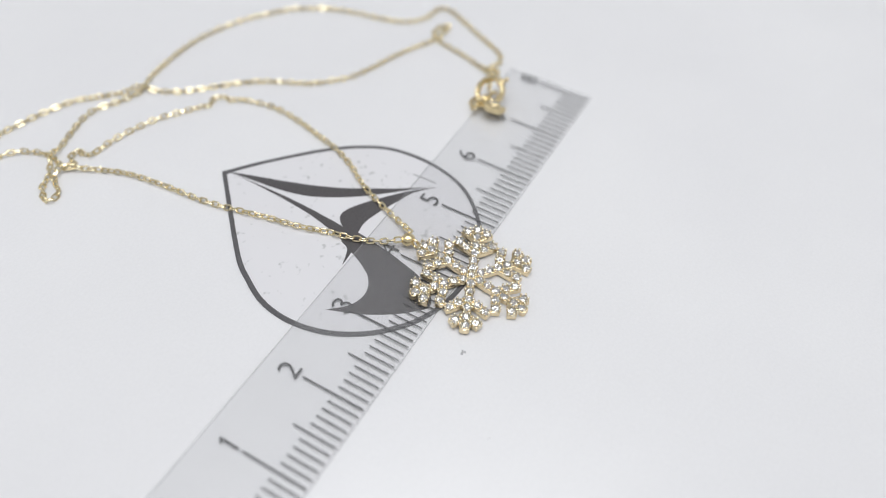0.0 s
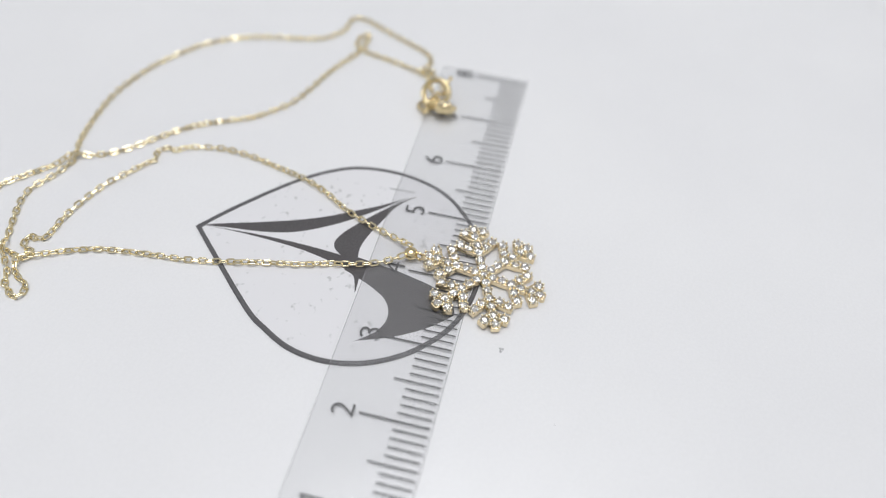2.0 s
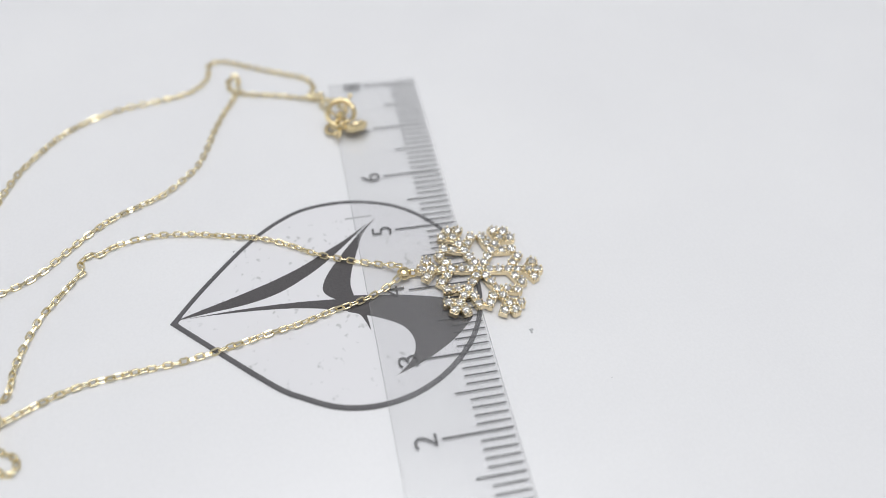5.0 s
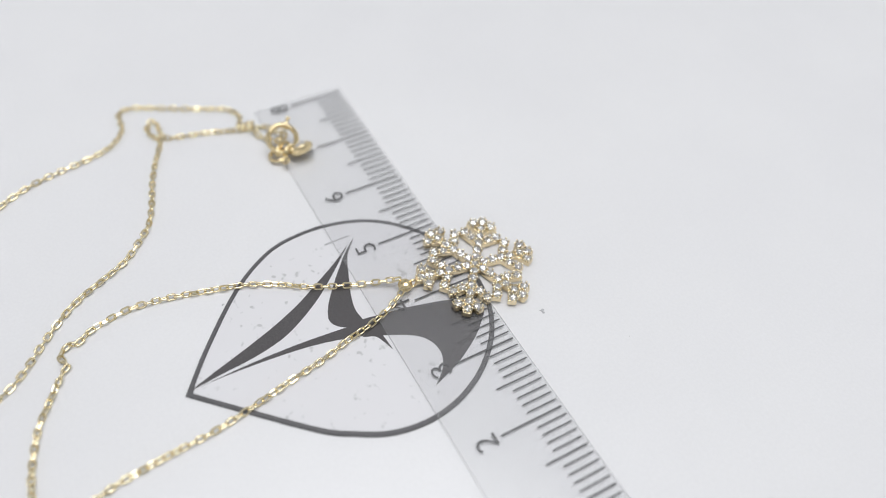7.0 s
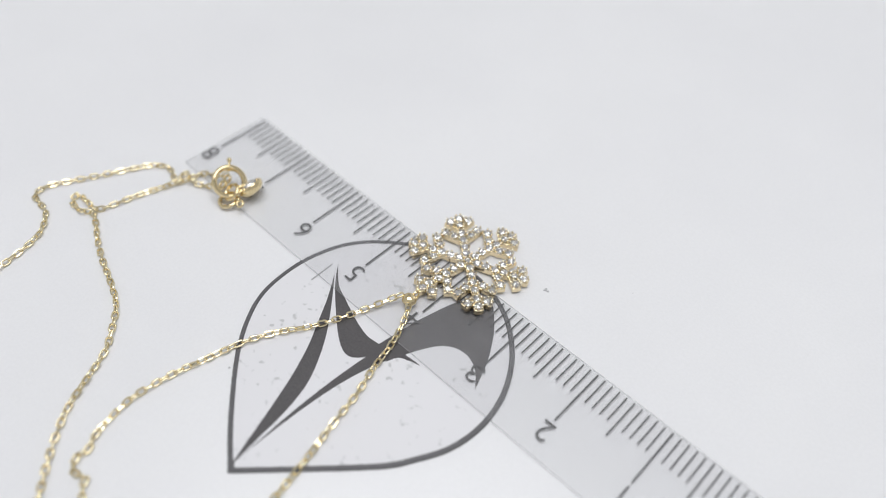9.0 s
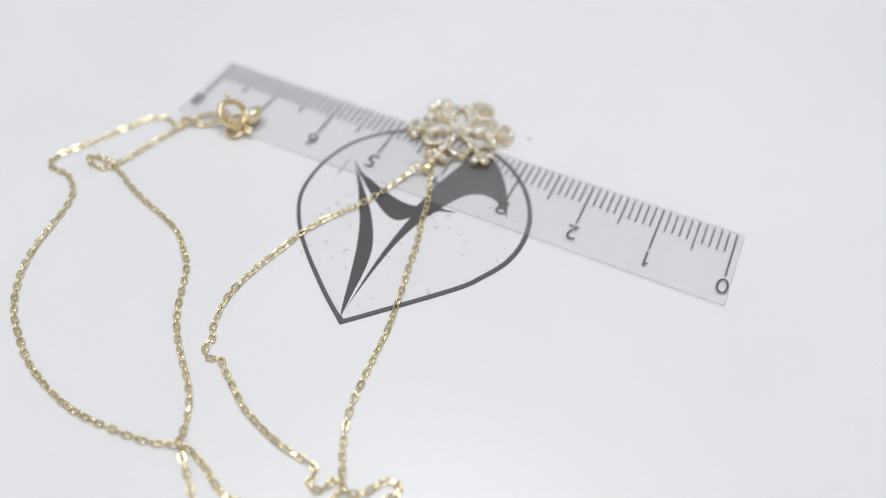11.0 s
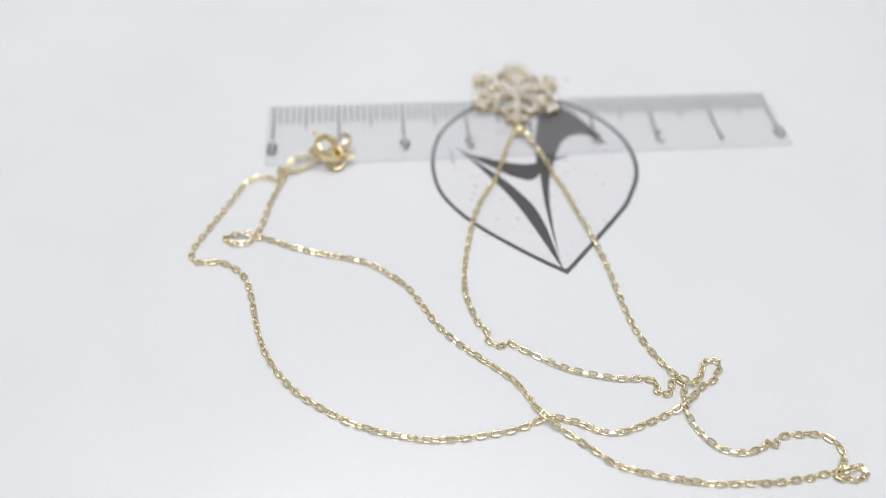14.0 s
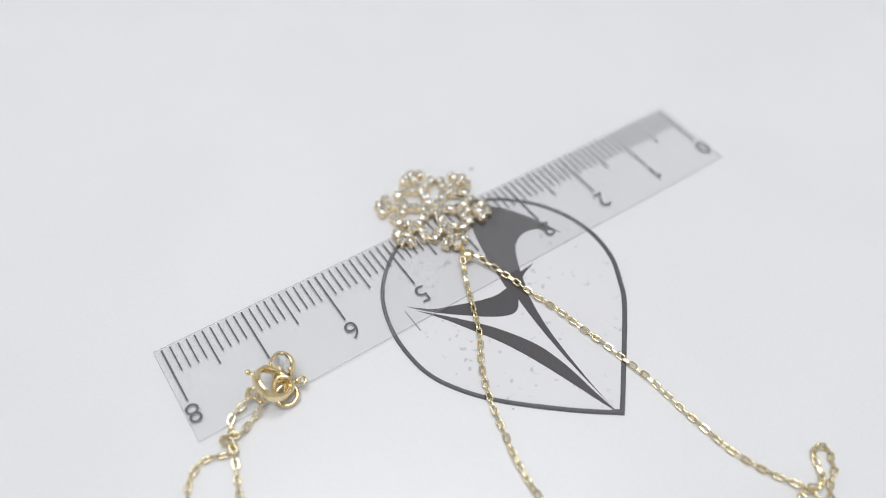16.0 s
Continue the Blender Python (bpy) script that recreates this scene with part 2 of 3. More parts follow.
leaf_inner = inward(leaf_outer, lambda x: 0.56 - 0.0045 * (x - 40))
apex = (40.0, 34.95)
leaf_inner = [apex] + [p for p in leaf_inner if p[1] < 34.4] + [apex]
leaf_outer = leaf_outer + [leaf_outer[0]]
scaled = lambda pts: [(x * MM, y * MM) for x, y in pts]


def band(outer, inner, z0, z1):
    """A closed ridge between two outlines, its upper edges chamfered."""
    bm = bmesh.new()
    n = len(outer)
    m = [inner[min(int(i * len(inner) / n), len(inner) - 1)] for i in range(n)]
    blend = lambda u: [(a[0] + (b[0] - a[0]) * u, a[1] + (b[1] - a[1]) * u) for a, b in zip(outer, m)]
    low = z0 + 0.62 * (z1 - z0)
    rows = [[bm.verts.new((x * MM, y * MM, z)) for x, y in pts] for pts, z in ((outer, z0), (outer, low), (blend(0.24), z1), (blend(0.80), z1), (m, low), (m, z0))]
    for a, b in zip(rows, rows[1:]):
        for i in range(n - 1):
            if (a[i].co - a[i + 1].co).length + (b[i].co - b[i + 1].co).length > 1e-9:
                bm.faces.new((a[i], a[i + 1], b[i + 1], b[i]))
    return bm


def resampled(points, count):
    pts = [Vector((*p, 0)) for p in points]
    length = sum((b - a).length for a, b in zip(pts, pts[1:]))
    out, want, run = [], 0.0, 0.0
    for a, b in zip(pts, pts[1:]):
        d = (b - a).length
        while len(out) < count - 1 and want <= run + d + 1e-9:
            q = a + (b - a) * ((want - run) / max(d, 1e-9))
            out.append((q.x, q.y))
            want += length / (count - 1)
        run += d
    out.append((pts[-1].x, pts[-1].y))
    return out


part("panel", slab(scaled(inward(leaf_outer[:-1], 0.12)), 0.0, Z_PANEL), PANEL, emblem, "off-white plaque body with faint grey spots")


layer = [0]


def saw(u):
    return 2 * (u - math.floor(u)) - 1


def rough_edge(points, size=0.018):
    """The finely stepped edge of print laid down in rows; the ends stay in place."""
    return [points[0]] + [(x + size * noise.noise((x * 4, y * 4, 1.5)) + 0.016 * saw(y / 0.31), y + size * noise.noise((x * 4, y * 4, 7.5)) + 0.016 * saw(x / 0.31)) for x, y in points[1:-1]] + [points[-1]]


def blade(edge_a, edge_b):
    a = rough_edge([(p.x, p.y) for p in spline([(*q, 0) for q in edge_a], 0.09)])
    b = rough_edge([(p.x, p.y) for p in spline([(*q, 0) for q in edge_b], 0.09)])
    loop = a + [edge_a[-1]] + ([] if edge_a[-1] == edge_b[-1] else [edge_b[-1]]) + b[::-1]
    clean = [p for p, q in zip(loop, loop[-1:] + loop[:-1]) if math.dist(p, q) > 0.02]
    layer[0] += 1
    return slab(scaled(clean), Z_PANEL - 0.01 * MM, Z_INK + 0.003 * MM * layer[0])


part("outline", band(rough_edge(resampled(leaf_outer, 1300)), rough_edge(resampled(leaf_inner, 1300)), 0.0, Z_RIDGE), RIDGE_LIT, emblem, "dark grey raised outline ridge")
ROOT = (40.42, 35.2)
part("blade", blade([ROOT, (41.35, 32.6), (42.6, 28.8), (44.25, 24.2), (46.0, 20.35), (47.9, 17.15), (49.7, 14.2), (51.9, 11.2)],
                    [ROOT, (40.92, 31.2), (41.2, 28.4), (41.7, 25.6), (42.5, 23.1), (43.9, 20.5), (45.8, 17.75), (48.2, 15.0), (50.3, 12.8), (51.9, 11.2)]), INK, emblem)
part("blade", blade([(52.7, 9.93), (51.0, 11.85), (49.1, 13.55), (46.2, 15.85), (44.4, 17.1), (43.0, 17.8), (41.9, 17.97), (41.0, 17.5), (40.3, 16.6)],
                    [(52.7, 9.93), (50.2, 12.0), (47.7, 13.0), (44.6, 14.1), (42.2, 14.6), (40.3, 14.4), (39.2, 14.8)]), INK, emblem)
part("blade", blade([ROOT, (40.72, 29.0), (40.76, 24.4), (40.62, 20.5), (40.3, 16.6), (40.0, 14.6)],
                    [ROOT, (40.5, 31.4), (40.28, 26.0), (39.75, 21.0), (38.7, 16.5), (37.75, 14.3), (36.5, 13.55), (35.2, 13.1), (37.6, 13.3)]), INK, emblem)
part("wing", blade([(40.6, 15.2), (40.3, 13.0), (39.75, 9.5), (39.1, 6.6), (38.2, 3.7), (36.6, 1.6), (35.2, 0.9), (34.0, 1.8), (32.3, 3.7), (30.9, 5.85), (29.9, 7.8), (28.65, 11.0)],
                   [(38.2, 15.4), (37.2, 12.9), (36.2, 10.9), (35.2, 9.45), (33.8, 8.55), (32.3, 8.35), (30.9, 8.8), (29.85, 9.6), (28.65, 11.0)]), INK, emblem)
part("faint_bar", slab(scaled([(53.05, 10.5), (53.25, 10.5), (53.2, 13.9), (53.0, 13.9)]), Z_PANEL - 0.01 * MM, Z_INK), FAINT, emblem, "faint grey printed hairline")

# ---- ruler ----
Z_UNDER, Z_RULER = 0.25 * MM, 0.37 * MM
ruler = tagged(new("ruler"), "clear flexible plastic centimetre ruler with dark markings lying flat", "ruler")
part("strip", slab(scaled([(-0.85, -0.25), (80.85, -0.25), (80.85, 13.0), (-0.85, 12.5)]), Z_UNDER, Z_RULER, None, 0.04 * MM), PLASTIC, ruler, "clear slightly frosted plastic strip")

corners = [(-0.85, -0.25), (80.85, -0.25), (80.85, 13.0), (-0.85, 12.5)]
for (ax, ay), (bx, by) in zip(corners, corners[1:] + corners[:1]):
    d = Vector((bx - ax, by - ay)).normalized()
    o = Vector((d.y, -d.x)) * 0.07
    part("cut_edge", slab(scaled([(ax, ay), (bx, by), (bx + o.x, by + o.y), (ax + o.x, ay + o.y)]), Z_UNDER, Z_RULER - 0.03 * MM), CUT_EDGE, ruler, "thin frosted cut edge")


def tick_mesh(length, width):
    return mesh_of(slab(scaled([(-width / 2, 0.0), (width / 2, 0.0), (width / 2, length), (-width / 2, length)]), 0.0, 0.012 * MM), MARK, "tick")


ticks = {"long": tick_mesh(7.77, 0.22), "half": tick_mesh(5.3, 0.19), "short": tick_mesh(3.8, 0.175)}
for i in range(81):
    ob = part("tick", ticks["long" if i % 10 == 0 else "half" if i % 5 == 0 else "short"], None, ruler)
    ob.location = (i * MM, 0, Z_RULER)


def text_mesh(text, height, mat):
    """Lettering from the built-in font as a thin raised mesh, its lower edge at y = 0 and centred on x."""
    cu = bpy.data.curves.new("lettering", "FONT")
    cu.body, cu.size, cu.extrude, cu.resolution_u = text, 1.0, 0.004, 6
    cu.offset = -0.010
    ob = new("lettering", cu)
    me = bpy.data.meshes.new_from_object(ob.evaluated_get(bpy.context.evaluated_depsgraph_get()))
    bpy.data.objects.remove(ob)
    co = np.empty(len(me.vertices) * 3)
    me.vertices.foreach_get("co", co)
    co = co.reshape(-1, 3)
    lo, hi = co.min(0), co.max(0)
    s = height / (hi[1] - lo[1])
    co[:, 0] = (co[:, 0] - (lo[0] + hi[0]) / 2) * s
    co[:, 1] = (co[:, 1] - lo[1]) * s
    co[:, 2] = (co[:, 2] - lo[2]) * 0.0015
    me.vertices.foreach_set("co", co.ravel())
    me.materials.clear()
    me.materials.append(mat)
    return me


def stroke(points, width, top, bm):
    """A flat pen stroke along a smooth line, in millimetres."""
    path = [Vector(p) for p in spline([(*q, 0) for q in points], 0.07)]
    left, right = [], []
    for i, p in enumerate(path):
        d = (path[min(i + 1, len(path) - 1)] - path[max(i - 1, 0)]).normalized()
        left.append((p.x - d.y * width / 2, p.y + d.x * width / 2))
        right.append((p.x + d.y * width / 2, p.y - d.x * width / 2))
    return slab(scaled(left + right[::-1]), 0.0, top * MM, bm)


def one_mesh():
    bm = stroke([(0.0, 0.0), (0.0, 1.25), (0.0, 2.5)], 0.27, 0.012, bmesh.new())
    return mesh_of(stroke([(0.02, 2.34), (-0.25, 2.05), (-0.58, 1.88)], 0.25, 0.010, bm), MARK, "digit")


def three_mesh():
    bm = stroke([(-0.66, 2.02), (-0.42, 2.28), (0.0, 2.36), (0.42, 2.22), (0.54, 1.88), (0.38, 1.55), (-0.12, 1.40)], 0.25, 0.012, bmesh.new())
    return mesh_of(stroke([(-0.10, 1.40), (0.40, 1.27), (0.66, 0.88), (0.55, 0.42), (0.08, 0.14), (-0.42, 0.22), (-0.72, 0.56)], 0.25, 0.010, bm), MARK, "digit")


for i in range(9):
    ob = part("digit", one_mesh() if i == 1 else three_mesh() if i == 3 else text_mesh(str(i), 2.5 * MM, MARK), None, ruler)
    ob.location = (i * MM * 10, 8.3 * MM, Z_RULER)

# ---- necklace ----
necklace = tagged(new("necklace"), "pale gold chain necklace with stone-set snowflake pendant on white card", "necklace")

# snowflake pendant
FLAKE = pose(41.19 * MM, -1.35 * MM, 0.37 * MM, 2.6, 0.3, 0) @ pose(0, 0, 0, 0, 0, 22.3)
TOP = 0.68
# bars of one sixth of the flake: from, to, half width, rounding of the corners
ARM = [((0.0, 0.0), (5.3, 0.0), 0.50, 0.04), ((5.0, 0.0), (6.0, 0.0), 0.44, 0.05), ((5.60, 0.0), (7.92, 0.0), 0.60, 0.36),
       ((3.55, 0.0), (5.26, 2.56), 0.51, 0.06), ((3.55, 0.0), (5.26, -2.56), 0.51, 0.06),
       ((5.75, 0.0), (6.98, 1.70), 0.55, 0.10), ((5.75, 0.0), (6.98, -1.70), 0.55, 0.10)]
BARS = []
seats = [(0.0, 0.0, 0.46)]
for arm in range(6):
    c, s = math.cos(math.radians(60 * arm)), math.sin(math.radians(60 * arm))
    spin = lambda p: (p[0] * c - p[1] * s, p[0] * s + p[1] * c)
    BARS += [(spin(a), spin(b), w, q) for a, b, w, q in ARM]
    here = [(1.18, 0.0, 0.53), (2.34, 0.0, 0.53), (3.55, 0.0, 0.54), (4.72, 0.0, 0.53), (6.08, 0.0, 0.54), (7.20, 0.0, 0.56)]
    for side in (1, -1):
        here += [(4.22, side * 1.09, 0.52), (4.94, side * 2.06, 0.54), (6.66, side * 1.18, 0.56)]
    seats += [(*spin((x, y)), r) for x, y, r in here]
# each seat swells the plate a little
BARS += [((x - 0.01, y), (x + 0.01, y), r, r) for x, y, r in seats]


def plate_distance(X, Y, bars):
    """How far each place lies outside the pierced plate (negative within)."""
    dist = np.full(np.shape(X), 9.0)
    for (ax, ay), (bx, by), w, q in bars:
        length = math.hypot(bx - ax, by - ay)
        dx, dy = (bx - ax) / length, (by - ay) / length
        along = np.abs((X - ax) * dx + (Y - ay) * dy - length / 2) - max(length / 2 - q, 0.0)
        across = np.abs((Y - ay) * dx - (X - ax) * dy) - w + q
        d = np.hypot(np.maximum(along, 0), np.maximum(across, 0)) + np.minimum(np.maximum(along, across), 0) - q
        h = np.clip(0.5 + 0.5 * (dist - d) / 0.09, 0, 1)
        dist = dist * (1 - h) + d * h - 0.09 * h * (1 - h)
    return dist


def plate(bars, top, round_edge, cell, reach):
    """A pierced plate: all points within the bars, with a rounded upper edge and straight sides."""
    axis = np.arange(-reach, reach + cell, cell)
    X, Y = np.meshgrid(axis, axis, indexing="ij")
    dist = plate_distance(X, Y, bars)
    bm = bmesh.new()
    upper, lower, uses = {}, {}, {}

    def vert(key, x, y, d):
        if key not in upper:
            k = max(round_edge - max(-d, 0.0), 0.0)
            upper[key] = bm.verts.new((x * MM, y * MM, (top - round_edge + math.sqrt(round_edge ** 2 - k ** 2)) * MM))
            lower[key] = bm.verts.new((x * MM, y * MM, 0))
        return key

    n = len(axis)
    for i in range(n - 1):
        for j in range(n - 1):
            corners = [(i, j), (i + 1, j), (i + 1, j + 1), (i, j + 1)]
            if min(dist[q] for q in corners) >= 0:
                continue
            loop = []
            for a, b in zip(corners, corners[1:] + corners[:1]):
                da, db = dist[a], dist[b]
                if da < 0:
                    loop.append(vert(a, axis[a[0]], axis[a[1]], da))
                if (da < 0) != (db < 0):
                    u = min(max(da / (da - db), 0.02), 0.98)
                    loop.append(vert((min(a, b), max(a, b)), axis[a[0]] + u * (axis[b[0]] - axis[a[0]]), axis[a[1]] + u * (axis[b[1]] - axis[a[1]]), 0.0))
            if len(loop) < 3:
                continue
            bm.faces.new([upper[k] for k in loop])
            bm.faces.new([lower[k] for k in reversed(loop)])
            for a, b in zip(loop, loop[1:] + loop[:1]):
                uses[(a, b)] = 1
    for a, b in uses:
        if (b, a) not in uses:
            bm.faces.new((lower[a], lower[b], upper[b], upper[a]))
    return bm


pendant = part("pendant", plate(BARS, TOP, 0.09, 0.08, 8.6), PLATE_GOLD, necklace, "pale gold snowflake plate with pierced openings")
pendant.matrix_local = FLAKE

# claws that hold the stones
claw_bm = bmesh.new()
rng = random.Random(4)
claws = []
for x, y, r in seats:
    a0 = math.atan2(y, x) + math.pi / 6
    for k in range(6):
        a = a0 + k * math.tau / 6 + rng.uniform(-0.10, 0.10)
        p = (x + (r + 0.01) * math.cos(a), y + (r + 0.01) * math.sin(a))
        if plate_distance(np.array(p[0]), np.array(p[1]), BARS) < 0.02 and all(math.dist(p, q) > 0.29 for q in claws):
            claws.append(p)
for x, y in claws:
    size = rng.uniform(0.125, 0.165)
    post = pose(x * MM, y * MM, TOP * MM)
    rise = rng.uniform(0.16, 0.26) + (0.08 if math.hypot(x, y) > 5.8 else 0.0)
    bmesh.ops.create_icosphere(claw_bm, subdivisions=2, radius=size * MM, matrix=post @ Matrix.Translation((0, 0, rise * MM)))
    bmesh.ops.create_cone(claw_bm, segments=7, radius1=size * 1.0 * MM, radius2=size * 0.80 * MM, depth=(rise + 0.1) * MM, matrix=post @ Matrix.Translation((0, 0, (rise - 0.1) * 0.5 * MM)))
tagged(part("pave_setting", claw_bm, GOLD, pendant, "tiny pale gold claw beads round the stones", True), kind="stuff")


def stone_mesh(mat, seed=0, jitter=0.0):
    """A round brilliant of unit radius: table, two rows of crown facets, girdle and pavilion."""
    bm = bmesh.new()
    n = 8
    rows = [[bm.verts.new((r * math.cos(math.tau * (k + off) / n), r * math.sin(math.tau * (k + off) / n), z)) for k in range(n)] for r, z, off in ((0.36, 0.42, 0), (0.68, 0.32, 0.5), (0.90, 0.16, 1.0), (1.0, 0.0, 1.5), (1.0, -0.05, 1.5))]
    tip = bm.verts.new((0, 0, -0.72))
    r = random.Random(seed)
    for v in rows[0] + rows[1] + rows[2]:
        v.co += Vector((r.uniform(-1, 1), r.uniform(-1, 1), r.uniform(-1, 1))) * jitter
    hub = bm.verts.new((0, 0, 0.43))
    for k in range(n):
        bm.faces.new((rows[0][k], rows[0][(k + 1) % n], hub))
    for a, b in zip(rows[:3], rows[1:4]):
        for k in range(n):
            bm.faces.new((a[k], b[k], a[(k + 1) % n]))
            bm.faces.new((b[k - 1], b[k], a[k]))
    for k in range(n):
        j = (k + 1) % n
        bm.faces.new((rows[3][k], rows[4][k], rows[4][j], rows[3][j]))
        bm.faces.new((rows[4][k], tip, rows[4][j]))
    return mesh_of(bm, mat, "stone")


brilliants = [stone_mesh(STONE, k, 0.11) for k in range(6)]
for x, y, r in seats:
    ob = part("stone", rng.choice(brilliants), None, pendant)
    ob.location = (x * MM, y * MM, (TOP + 0.03) * MM)
    ob.rotation_euler = (rng.uniform(-0.2, 0.2), rng.uniform(-0.2, 0.2), rng.uniform(0, 1.5))
    ob.scale = (r * 1.0 * MM,) * 3

# bail
dome = turned([(0.32, -0.70), (0.70, -0.52), (0.90, -0.22), (0.94, 0.05), (0.84, 0.12), (0.80, 0.34), (0.56, 0.62), (0.22, 0.74)], 11)
bmesh.ops.scale(dome, vec=(MM * 1.0, MM * 0.94, MM), verts=dome.verts)
bail = part("bail", dome, CLASP_GOLD, necklace, "polished gold domed bail with flat facets")
bail.location = (42.05 * MM, 8.0 * MM, 1.12 * MM)
hook = tube([Vector((0.62 * math.cos(a) * 0.75, 0, 0.62 * math.sin(a))) * MM for a in (math.tau * k / 20 for k in range(20))], 0.17 * MM, 8, up=Vector((0, 1, 0)))
hook_ob = part("jump_ring", hook, CLASP_GOLD, necklace, "small gold jump ring")
hook_ob.matrix_local = pose(42.0 * MM, 6.95 * MM, 0.95 * MM, 0, 0, 80)

# chain
STRAND_A = [(43.0, 8.2), (44.4, 11.0), (45.9, 14.7), (47.6, 18.4), (49.8, 21.8), (51.4, 25.3), (52.6, 29.5), (53.6, 33.5), (54.1, 37.7), (53.6, 41.0), (52.9, 43.2), (51.9, 44.4),
            (52.3, 45.2), (51.6, 46.3), (50.6, 46.6), (49.6, 46.0), (48.9, 46.7), (47.3, 47.8), (45.6, 48.9), (43.3, 50.3), (39.6, 51.6), (36.3, 52.3), (33.8, 52.4), (32.7, 53.2),
            (33.0, 54.4), (31.8, 54.7), (31.0, 54.1), (30.9, 53.0), (29.7, 52.9), (29.4, 53.6), (29.8, 54.8), (30.2, 56.5), (30.05, 58.1), (29.55, 59.55), (28.3, 61.5), (26.5, 62.5)]
STRAND_B = [(24.6, 62.7), (22.6, 62.2), (21.9, 61.6), (21.3, 62.2), (20.3, 61.1), (18.4, 61.0), (16.85, 61.0), (15.25, 61.25), (14.25, 62.1), (13.65, 62.9), (13.9, 64.15), (14.55, 65.2),
            (15.4, 65.8), (15.7, 66.7), (14.7, 66.5), (13.8, 66.9), (12.7, 66.7), (12.0, 66.0), (12.35, 65.4), (13.5, 65.6), (14.7, 65.8), (15.6, 65.9), (16.85, 65.85), (18.6, 66.2),
            (20.5, 66.3), (22.9, 66.45), (24.8, 66.3), (27.25, 66.2), (29.8, 66.0), (33.1, 65.3), (36.4, 64.4), (40.0, 63.0), (41.7, 61.5), (43.5, 59.9), (45.2, 58.4), (47.1, 56.7)]
STRAND_C = [(47.9, 55.0), (49.4, 52.1), (51.2, 50.1), (53.7, 47.9), (56.6, 45.0), (58.4, 42.5), (59.8, 39.8), (61.3, 37.0), (63.0, 35.2), (66.0, 32.7), (69.5, 31.3), (73.2, 30.2),
            (76.4, 29.0), (79.1, 27.7), (81.1, 26.9), (82.5, 27.85), (84.4, 27.9), (85.65, 26.95), (84.6, 26.4), (82.8, 26.5), (81.2, 26.2), (80.7, 24.6), (79.8, 20.8), (79.2, 19.0),
            (78.6, 17.2), (78.1, 15.9), (78.9, 14.4), (78.2, 14.2), (77.0, 14.8), (75.6, 14.1), (74.4, 13.6), (73.0, 12.9)]
STRAND_D = [(41.4, 8.6), (40.2, 11.0), (39.2, 13.9), (38.4, 17.3), (37.3, 20.8), (36.5, 24.7), (35.7, 28.0), (35.1, 31.0), (34.45, 34.5), (34.15, 38.0), (33.8, 41.5), (33.2, 45.5),
            (32.0, 48.8), (30.3, 52.0), (29.4, 53.4), (28.1, 53.5), (26.9, 52.45), (26.35, 51.2), (25.4, 50.4), (24.35, 50.6), (24.05, 51.45), (24.9, 52.25), (25.45, 53.25), (26.7, 53.7),
            (27.7, 54.3), (28.9, 55.4), (30.1, 56.3), (32.0, 57.1), (33.7, 57.7), (35.4, 58.3), (37.75, 59.0), (39.6, 59.15), (41.05, 58.75), (43.0, 57.7), (44.55, 57.1), (45.7, 56.7), (47.1, 56.7)]
STRAND_E = [(48.7, 57.3), (50.25, 57.8), (53.6, 58.25), (58.4, 58.5), (62.1, 58.1), (67.1, 56.6), (70.8, 54.7), (75.6, 51.1), (78.7, 46.8), (80.3, 42.6), (81.6, 36.4), (82.8, 33.3),
            (85.3, 31.2), (87.5, 30.9), (89.0, 30.8), (89.6, 30.1), (89.6, 28.6), (88.4, 26.1), (86.4, 22.3), (84.8, 19.1), (83.6, 16.8), (82.3, 15.6), (81.0, 15.3), (79.3, 15.9),
            (78.3, 16.3), (78.0, 15.5), (77.6, 14.4), (77.4, 13.1), (76.4, 12.2), (74.9, 11.8), (73.3, 10.7)]


def on_plaque(x, y):
    return sum((a[1] > y) != (b[1] > y) and x < a[0] + (y - a[1]) * (b[0] - a[0]) / (b[1] - a[1]) for a, b in zip(LEAF, LEAF[1:] + LEAF[:1])) % 2


def lift(points, spots):
    """Heights for a strand: it rests on card or ruler and climbs over what it crosses. spots: x, y, rise, reach."""
    out = []
    for x, y in points:
        on_ruler = min(max((13.6 - y) / 1.2, 0.0), 1.0) if -0.8 < x < 81.5 else 0.0
        z = 0.33 + max(0.36 * on_ruler, 0.15 * on_plaque(x, y)) + sum(rise * math.exp(-((x - a) ** 2 + (y - b) ** 2) / reach ** 2) for a, b, rise, reach in spots)
        out.append((x * MM, y * MM, z * MM))
    return out


FIRST = lift(STRAND_A, [(42.8, 8.0, 0.8, 1.8)]) + lift(STRAND_B, [(13.6, 65.6, 0.35, 0.8), (47.1, 56.7, 0.75, 1.3)]) + lift(STRAND_C, [(83.0, 26.6, 0.45, 1.0), (78.0, 15.2, 0.7, 1.3), (72.6, 12.6, 1.2, 1.8)])
SECOND = lift(STRAND_D, [(41.6, 8.0, 0.8, 1.8), (29.7, 53.6, 0.85, 1.5), (30.1, 56.4, 0.7, 1.1)]) + lift(STRAND_E, [(72.8, 10.7, 1.2, 1.8)])
PITCH = 0.875 * MM


def link_mesh(smooth):
    """One oval link along x, of faceted wire."""
    path = []
    half, r = 0.21, 0.30
    for k in range(16):
        a = math.tau * (k + 0.5) / 16
        c, s = math.cos(a), math.sin(a)
        path.append(Vector(((half if c > 0 else -half) + r * math.copysign(abs(c) ** 0.75, c), r * 1.05 * math.copysign(abs(s) ** 0.75, s), 0)) * MM)
    return mesh_of(tube(path, 0.122 * MM, 8 if smooth else 6), LINK_GOLD, "link", smooth)


